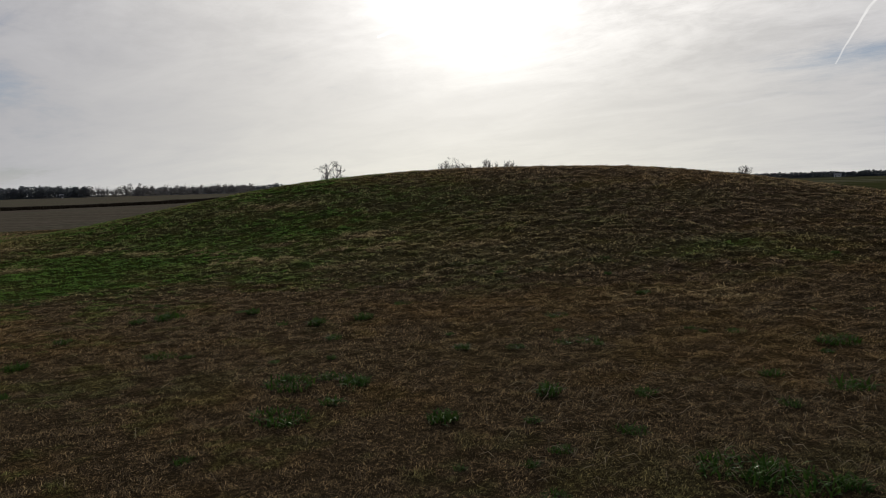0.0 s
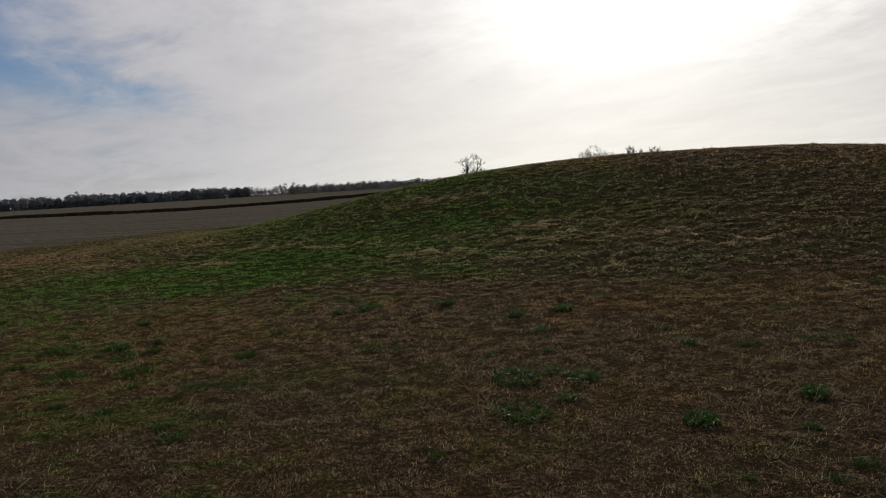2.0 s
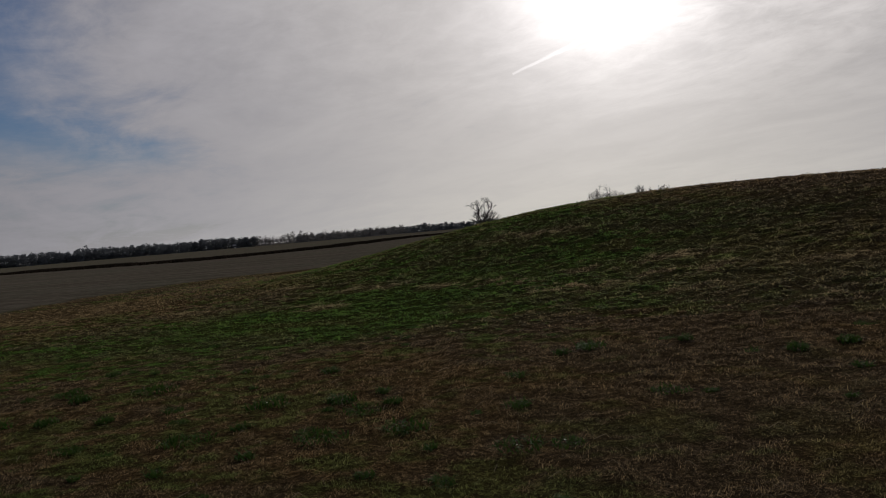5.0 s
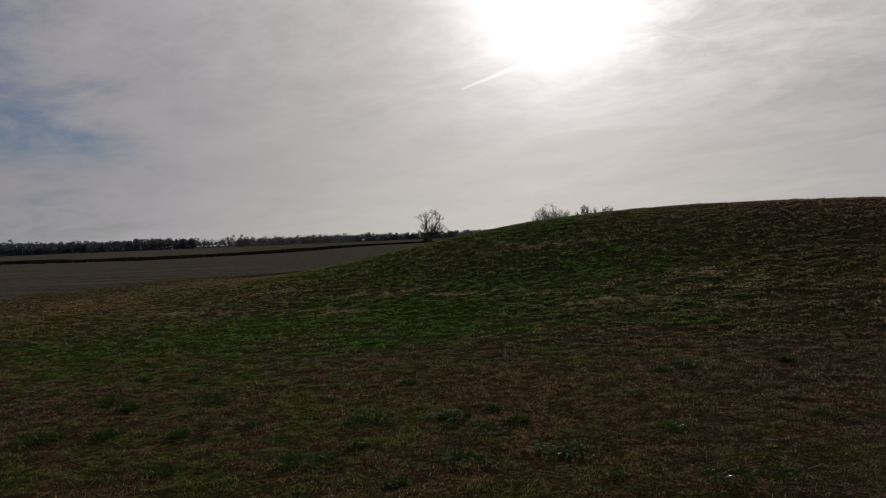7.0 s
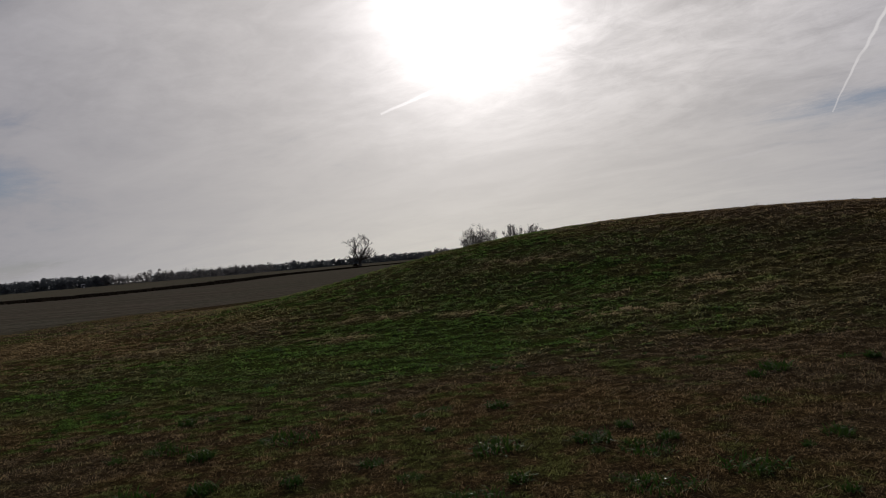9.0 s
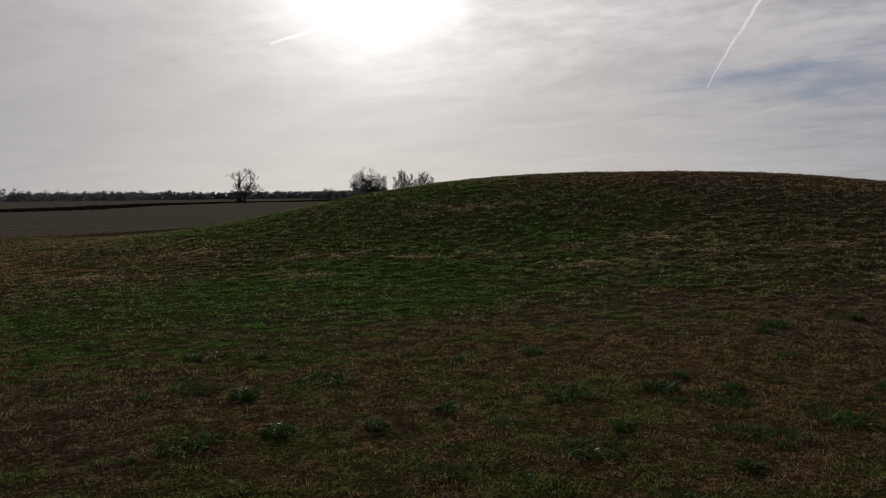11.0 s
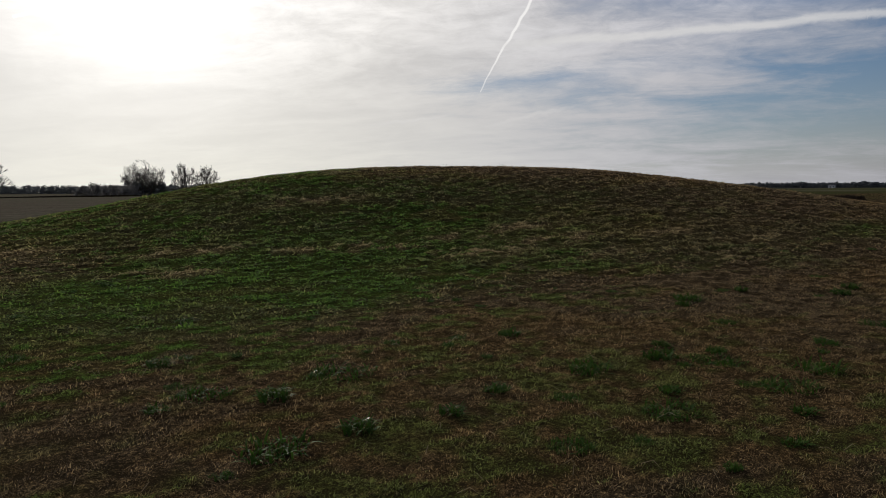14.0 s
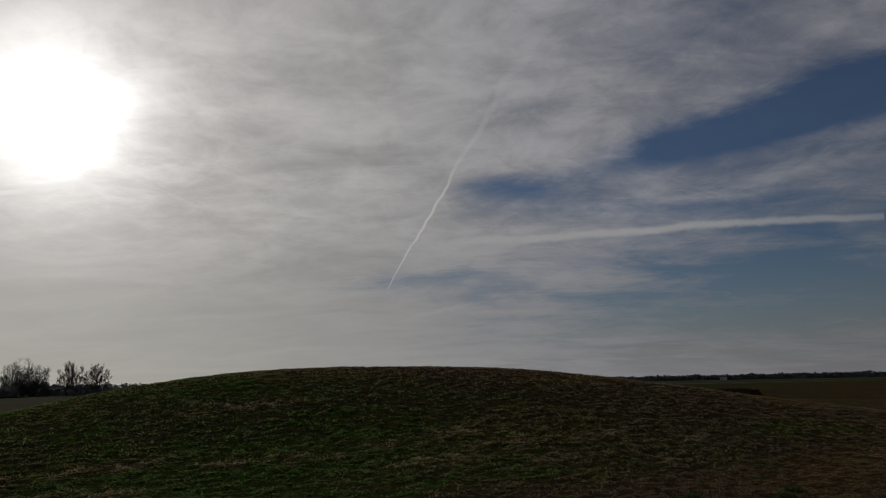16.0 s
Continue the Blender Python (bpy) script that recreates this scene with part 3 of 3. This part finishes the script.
def strokes_of(r, start, way, length, radius, level, rise, out):
    """A branch with its side branches, as (points, radii, sides) rows in out."""
    steps = 4 if level > 1 else 2
    points, d = [start], way
    for k in range(steps):
        d = (d + Vector((r.gauss(0, 0.13), r.gauss(0, 0.13), r.gauss(rise, 0.10)))).normalized()
        points.append(points[-1] + d * (length / steps))
    tip = max(radius * 0.6, 0.026)
    out.append((points, taper(radius, tip, steps), 6 if level > 2 else 3))
    if level == 0:
        return
    for k in range(4 if level > 1 else 9):
        at = points[-1] if k == 0 else points[r.randint(max(1, steps - 3), steps)]
        spread = r.uniform(0.10, 0.35) if k == 0 else r.uniform(0.45, 1.0)
        side = d.orthogonal().normalized()
        side.rotate(Matrix.Rotation(r.uniform(0, 6.28), 3, d))
        go = (d * math.cos(spread) + side * math.sin(spread)).normalized()
        strokes_of(r, at, go, length * r.uniform(0.52, 0.80), max(tip * r.uniform(0.6, 0.85), 0.030), level - 1, rise, out)


def bare_tree(place, tall, wide, trunk_height, radius, ways, seed, label, stems=1, name="tree", rise=0.03, depth=3):
    """A leafless tree; ways: the direction and length of each main limb."""
    r = random.Random(seed)
    x, y = place
    tree = empty(name, pose(x, y, float(height(x, y)) - 0.05))
    tagged(tree, label, "tree")
    limbs, boles = [], []
    for s in range(stems):
        a = s * 2 * math.pi / stems + r.uniform(-0.5, 0.5)
        foot = Vector((0, 0, 0)) if stems == 1 else Vector((math.cos(a), math.sin(a), 0)) * wide * r.uniform(0.06, 0.11)
        top = foot * 1.9 + Vector((r.gauss(0, 0.1), r.gauss(0, 0.1), trunk_height * r.uniform(0.9, 1.15)))
        boles.append(([foot, foot.lerp(top, 0.12), foot.lerp(top, 0.55) + Vector((r.gauss(0, 0.06), r.gauss(0, 0.06), 0)), top], [radius * 1.5, radius * 1.08, radius * 0.92, radius * 0.8], 8))
        for wx, wy, wz, size in ways:
            go = Vector((wx + foot.x * 0.12 + r.gauss(0, 0.1), wy + foot.y * 0.12 + r.gauss(0, 0.1), wz)).normalized()
            out = []
            strokes_of(r, foot.lerp(top, r.uniform(0.72, 0.98)), go, tall * 0.30 * size, radius * r.uniform(0.42, 0.62), depth, rise, out)
            limbs.append(out)
    # the crown is fitted to the tree's height and spread
    ends = [p for out in limbs for points, _, _ in out for p in points]
    sz = (tall - trunk_height) / (max(p.z for p in ends) - trunk_height)
    sx = wide / (max(p.x for p in ends) - min(p.x for p in ends))
    sy = wide / (max(p.y for p in ends) - min(p.y for p in ends))

    middle, half = Vector((0, 0, (tall + trunk_height * 0.6) / 2)), Vector((wide / 2, wide / 2, (tall - trunk_height * 0.6) / 2))

    def fitted(p):
        """Points past the rounded crown are drawn in to its rim."""
        if p.z < trunk_height:
            return p
        q = Vector((p.x * sx, p.y * sy, trunk_height + (p.z - trunk_height) * sz)) - middle
        q = Vector((q.x / half.x, q.y / half.y, q.z / half.z)) * 1.18
        far = q.length
        if far > 0.8:
            q *= (0.8 + (far - 0.8) * 0.62) / far
        return middle + Vector((q.x * half.x, q.y * half.y, q.z * half.z))

    for points, radii, sides in boles:
        bole = Tubes()
        bole.tube([fitted(p) for p in points], radii, sides)
        part("trunk", bole.mesh("trunk", BARK), tree)
    for out in limbs:
        limb = Tubes()
        for points, radii, sides in out:
            limb.tube([fitted(p) for p in points], radii, sides)
        part("limb", limb.mesh("limb", BARK), tree)
    return tree


SPREADING = [(-1.0, 0.2, 0.42, 0.95), (1.0, -0.2, 0.36, 0.95), (-0.28, 0.1, 1.0, 1.45), (0.42, 0.1, 0.95, 1.3), (0.1, -0.8, 0.7, 0.9), (-0.5, 0.8, 0.7, 0.9), (0.8, 0.5, 0.6, 0.9)]
VASE = [(-0.75, 0.0, 0.75, 1.0), (0.75, 0.1, 0.75, 1.0), (-0.2, 0.3, 1.0, 1.15), (0.25, -0.3, 1.0, 1.15), (0.0, 0.7, 0.8, 1.0)]
FAN = [(-0.9, 0.2, 0.5, 0.9), (0.9, -0.2, 0.5, 0.9), (-0.5, 0.0, 0.9, 1.05), (0.5, 0.1, 0.9, 1.05), (-0.15, 0.3, 1.0, 1.15), (0.15, -0.3, 1.0, 1.15)]


def polar(az, dist):
    return dist * math.sin(radians(az)), dist * math.cos(radians(az))


bare_tree((-35.7, 227), 10.8, 12.6, 2.9, 0.50, SPREADING, 12, "lone leafless tree with a spreading crown in a field", rise=0.03)
bare_tree((5.7, 262), 12.6, 14.6, 2.0, 0.34, FAN, 21, "broad leafless multi-stemmed tree with dark undergrowth at its base", stems=3)
bare_tree((19.0, 264), 11.8, 10.2, 2.2, 0.30, FAN, 24, "dark dense leafless tree standing behind the mound", stems=2)
bare_tree((27.4, 268), 11.0, 9.4, 2.6, 0.26, FAN, 26, "slender leafless tree with forked crown behind the mound", stems=2)
bare_tree(polar(23.9, 330), 7.5, 7, 1.8, 0.2, VASE, 27, "small leafless tree beyond the mound")

# ---- woods, scrub and hedges ----


def tufts_of(r, centres, radii, count, size):
    """Leaf clumps: small triangles in the outer part of lobes."""
    verts = []
    for (cx, cy, cz), (ra, rb) in zip(centres, radii):
        for _ in range(count):
            d = Vector((r.gauss(0, 1), r.gauss(0, 1), r.gauss(0, 1))).normalized() * (r.uniform(0.35, 1.0) ** 0.6)
            c = Vector((cx + d.x * ra, cy + d.y * ra, max(cz + d.z * rb, 0.1)))
            for _k in range(3):
                verts.append(tuple(c + Vector((r.gauss(0, size), r.gauss(0, size), r.gauss(0, size * 0.8)))))
    return verts


def triangles(name, verts, mat):
    return mesh_of(name, verts, np.arange(len(verts)).reshape(-1, 3), mat)


def thicket(name, az0, az1, dist, low, high, label, seed, mat, step=2.2, depth=25.0, twigs=0.0, leaf=0.5, many=60):
    """A belt of far trees with an uneven top; twigs: the share that is bare."""
    r = random.Random(seed)
    verts = []
    count = int(abs(az1 - az0) * math.pi / 180 * dist / step)
    for i in range(count):
        az = az0 + (az1 - az0) * (i + r.random()) / count
        d = dist + r.uniform(0, depth)
        x, y = polar(az, d)
        swell = noise.noise(Vector((az * 0.7, seed, 0))) * 0.45 + noise.noise(Vector((az * 2.6, seed, 5))) * 0.35 + 0.5
        tall = (low + (high - low) * swell) * r.uniform(0.9, 1.06)
        if r.random() < 0.03:
            tall *= 1.2
        if r.random() < twigs:
            # a fan of bare branches over a short trunk
            for _ in range(40):
                a, out, rise = r.uniform(0, 6.28), r.uniform(0.05, 0.40) * tall, r.uniform(0.6, 1.08) * tall
                bx, by, bz = x + math.cos(a) * out * 0.3, y + math.sin(a) * out * 0.3, rise * 0.35
                w = 0.10
                verts += [(bx - w, by, bz), (bx + w, by, bz), (x + math.cos(a) * out, y + math.sin(a) * out, rise)]
        else:
            lobes = [(x + r.gauss(0, tall * 0.14), y + r.gauss(0, tall * 0.14), tall * f) for f in (0.45, 0.62, 0.78)]
            verts += tufts_of(r, lobes, [(tall * 0.30, tall * 0.22), (tall * 0.27, tall * 0.22), (tall * 0.20, tall * 0.20)], many, leaf)
        # shaded foliage and trunks down to the ground
        verts += tufts_of(r, [(x, y, tall * 0.22)], [(step * 2.2, tall * 0.30)], many, leaf * 1.5)
    ob = new(name, triangles(name, verts, mat))
    return tagged(ob, label, "woods", kind="stuff")


thicket("woods", -85, -27, 560, 7.0, 10.5, "far dark belt of woods across the fields", 31, HAZY_EVERGREEN, step=1.3, many=46, leaf=0.55)
thicket("woods", -28, -15, 560, 6.0, 9.5, "far belt of bare and evergreen trees across the fields", 32, HAZY_TWIG, step=2.2, twigs=0.75, many=34, leaf=0.5)
thicket("woods", -24, 24, 620, 5.0, 8.5, "far low belt of mixed woods on the horizon", 33, HAZY_EVERGREEN, step=1.5, twigs=0.2, many=40, leaf=0.55)
thicket("woods", 22, 88, 900, 4.8, 8.0, "far dark row of trees along the flat horizon", 34, HAZY_EVERGREEN, step=1.8, many=36, leaf=0.75)
thicket("shrub", -9.5, -9.2, 228, 0.9, 1.3, "low dark shrub beside the lone bare tree", 37, SCRUB, step=0.5, depth=1, leaf=0.12, many=60)
thicket("scrub", -3.4, 0.6, 245, 2.4, 4.8, "low leafless scrub beside the bare trees", 35, HAZY_TWIG, step=0.9, depth=8, twigs=0.45, leaf=0.24, many=50)
thicket("undergrowth", 0.1, 2.7, 262, 4.0, 6.4, "dense dark undergrowth beneath bare trees", 36, HAZY_EVERGREEN, step=0.8, depth=6, twigs=0.1, leaf=0.26, many=70)
thicket("undergrowth", 2.7, 8.0, 266, 1.6, 2.8, "low dark brush beneath bare trees", 38, HAZY_EVERGREEN, step=0.9, depth=6, twigs=0.2, leaf=0.22, many=40)


def weed_bank(name, line, width, tall, density, label, seed):
    """Dead weeds along a ditch that follows a line of corners."""
    r = np.random.default_rng(seed)
    verts = []
    for (x0, y0), (x1, y1) in zip(line, line[1:]):
        n = int(math.hypot(x1 - x0, y1 - y0) * density)
        s = r.uniform(0, 1, n)
        x = x0 + (x1 - x0) * s + r.normal(0, width / 2, n)
        y = y0 + (y1 - y0) * s + r.normal(0, width / 2, n)
        h = tall * (0.4 + 1.1 * fbm(x * 0.12, y * 0.12, seed, 3)) * r.uniform(0.5, 1.2, n)
        a, w = r.uniform(0, math.pi, n), r.uniform(0.10, 0.30, n)
        z = height(x, y)
        verts.append(np.stack([np.stack([x - np.cos(a) * w, y - np.sin(a) * w, z], -1), np.stack([x + np.cos(a) * w, y + np.sin(a) * w, z], -1),
                               np.stack([x + r.normal(0, 0.15, n), y + r.normal(0, 0.15, n), z + h], -1)], 1).reshape(-1, 3))
    tagged(new(name, triangles(name, np.concatenate(verts), SCRUB)), label, "weeds", kind="stuff")


weed_bank("ditch_weeds", [(-190, 118), (-85, 97), (-52, 84), (-44, 100), (-46, 150), (-32, 205), (0, 222)], 3.6, 0.34, 150, "dark dead weeds along a field ditch", 51)
weed_bank("ditch_weeds", [(48, 39), (64, 52)], 0.7, 0.45, 90, "dark dead weeds in a furrow of the field", 52)


def farm_house(az, dist, wide, deep, tall, label):
    x, y = polar(az, dist)
    house = empty("house", pose(x, y, 0, 0, 0, -az))
    tagged(house, label, "house")
    bm = bmesh.new()
    bmesh.ops.create_cube(bm, size=1, matrix=Matrix.Translation((0, 0, tall / 2)) @ Matrix.Diagonal((wide, deep, tall, 1)))
    data = bpy.data.meshes.new("wall")
    bm.to_mesh(data), bm.free()
    data.materials.append(PAINT)
    part("wall", data, house)
    e, top = 0.3, tall + deep * 0.32
    a, b = wide / 2 + e, deep / 2 + e
    verts = [(-a, -b, tall), (a, -b, tall), (a, b, tall), (-a, b, tall), (-a, 0, top), (a, 0, top)]
    data = bpy.data.meshes.new("roof")
    data.from_pydata(verts, [], [(0, 1, 5, 4), (2, 3, 4, 5), (0, 4, 3), (1, 2, 5), (0, 3, 2, 1)])
    data.materials.append(ROOFING)
    part("roof", data, house)
    for k, (cx, w, z0, z1) in enumerate(((-wide * 0.25, 0.9, 0.0, 2.0), (wide * 0.2, 1.1, 0.9, 2.0))):
        bm = bmesh.new()
        bmesh.ops.create_cube(bm, size=1, matrix=Matrix.Translation((cx, -deep / 2 - 0.02, (z0 + z1) / 2)) @ Matrix.Diagonal((w, 0.08, z1 - z0, 1)))
        data = bpy.data.meshes.new("door")
        bm.to_mesh(data), bm.free()
        data.materials.append(DARK)
        part("window" if k else "door", data, house)


farm_house(-28.7, 550, 2.2, 3, 1.9, "small white farm shed before the woods")
farm_house(55.8, 880, 7.0, 5, 2.0, "low white farmhouse before a row of trees")
farm_house(30.1, 860, 7.0, 5, 2.4, "low white farmhouse before far woods")

# ---- vapour trails ----


def trail(name, corners, widths, bodies, mat, label, far=3600.0, wander=0.12, seed=1):
    """A ribbon of vapour on the sky: corners are (azimuth, elevation), widths in degrees."""
    r = random.Random(seed)
    verts, tags = [], []
    n = 90
    for i in range(n + 1):
        f = i / n * (len(corners) - 1)
        k = min(int(f), len(corners) - 2)
        s = f - k
        mixed = [a + (b - a) * s for a, b in zip(corners[k], corners[k + 1])]
        w = widths[k] + (widths[k + 1] - widths[k]) * s
        body = bodies[k] + (bodies[k + 1] - bodies[k]) * s
        ax, ex = corners[k + 1][0] - corners[k][0], corners[k + 1][1] - corners[k][1]
        l = math.hypot(ax, ex)
        wob = wander * w * (noise.noise(Vector((i * 0.13, seed, 0))) + 0.35 * noise.noise(Vector((i * 0.33, seed, 3))))
        for side in (-1, 1):
            az, el = mixed[0] - ex / l * (side * w / 2 + wob), mixed[1] + ax / l * (side * w / 2 + wob)
            x, y = polar(az, far * math.cos(radians(el)))
            verts.append((x, y, far * math.sin(radians(el))))
            tags.append((i / n * l * len(corners) / 12, 0.0 if side < 0 else 1.0, body, 1.0))
    faces = [(2 * i, 2 * i + 1, 2 * i + 3, 2 * i + 2) for i in range(n)]
    ob = new(name, mesh_of(name, verts, faces, mat, tags, "strip"))
    return tagged(ob, label, "contrail", kind="structure")


trail("contrail", [(29.8, 7.9), (31.3, 10.8), (32.8, 12.9), (34.5, 15.7), (35.8, 18.2), (38.1, 21.1), (40.8, 25.3), (44.5, 29.3)],
      [0.16, 0.26, 0.38, 0.34, 0.5, 0.8, 1.3, 1.8], [0.4, 0.8, 0.95, 0.85, 0.30, 0.22, 0.12, 0.04], vapour_material("contrail vapour", 1.05, 0.7), "white twisted aircraft contrail in the sky", wander=0.5, seed=3)
trail("contrail", [(-4.7, 12.0), (0.9, 13.9), (5.1, 15.1), (8.9, 16.2), (13.0, 17.6)], [0.3, 0.6, 0.8, 0.8, 0.5], [0.25, 0.6, 0.45, 0.4, 0.1],
      vapour_material("bright vapour", 2.2, 0.9), "bright short contrail below the hazy sun", wander=0.15, seed=5)
trail("cirrus_streak", [(20.0, 20.4), (26.0, 21.6), (32.0, 22.9), (37.5, 24.1)], [0.5, 0.7, 0.6, 0.4], [0.0, 0.30, 0.32, 0.0],
      vapour_material("thin cirrus vapour", 0.95, 0.8), "thin faint cirrus streak beside the hazy sun", wander=0.3, seed=11)
trail("cirrus_streak", [(29.6, 4.9), (32.5, 5.7), (35.5, 6.3), (39.0, 6.9)], [0.25, 0.5, 0.5, 0.3], [0.0, 0.30, 0.25, 0.0],
      vapour_material("wispy vapour", 0.80, 0.9), "small white cirrus wisp low in the sky", wander=0.4, seed=12)
trail("cirrus_streak", [(20.0, 5.2), (23.0, 5.6), (26.0, 5.9), (28.5, 6.3)], [0.25, 0.45, 0.4, 0.25], [0.0, 0.3, 0.25, 0.0],
      vapour_material("low wispy vapour", 0.84, 0.9), "low faint cirrus wisp over the mound", wander=0.4, seed=13)
trail("cirrus_streak", [(22.0, 11.0), (30.0, 11.5), (37.8, 11.8), (49.6, 11.9), (58.2, 11.9), (68.0, 11.1)], [1.0, 1.0, 1.1, 1.0, 0.9, 0.8], [0.0, 0.35, 0.6, 0.65, 0.55, 0.3],
      vapour_material("cirrus vapour", 0.84, 0.6), "long soft white cirrus streak across the sky", wander=0.15, seed=7)
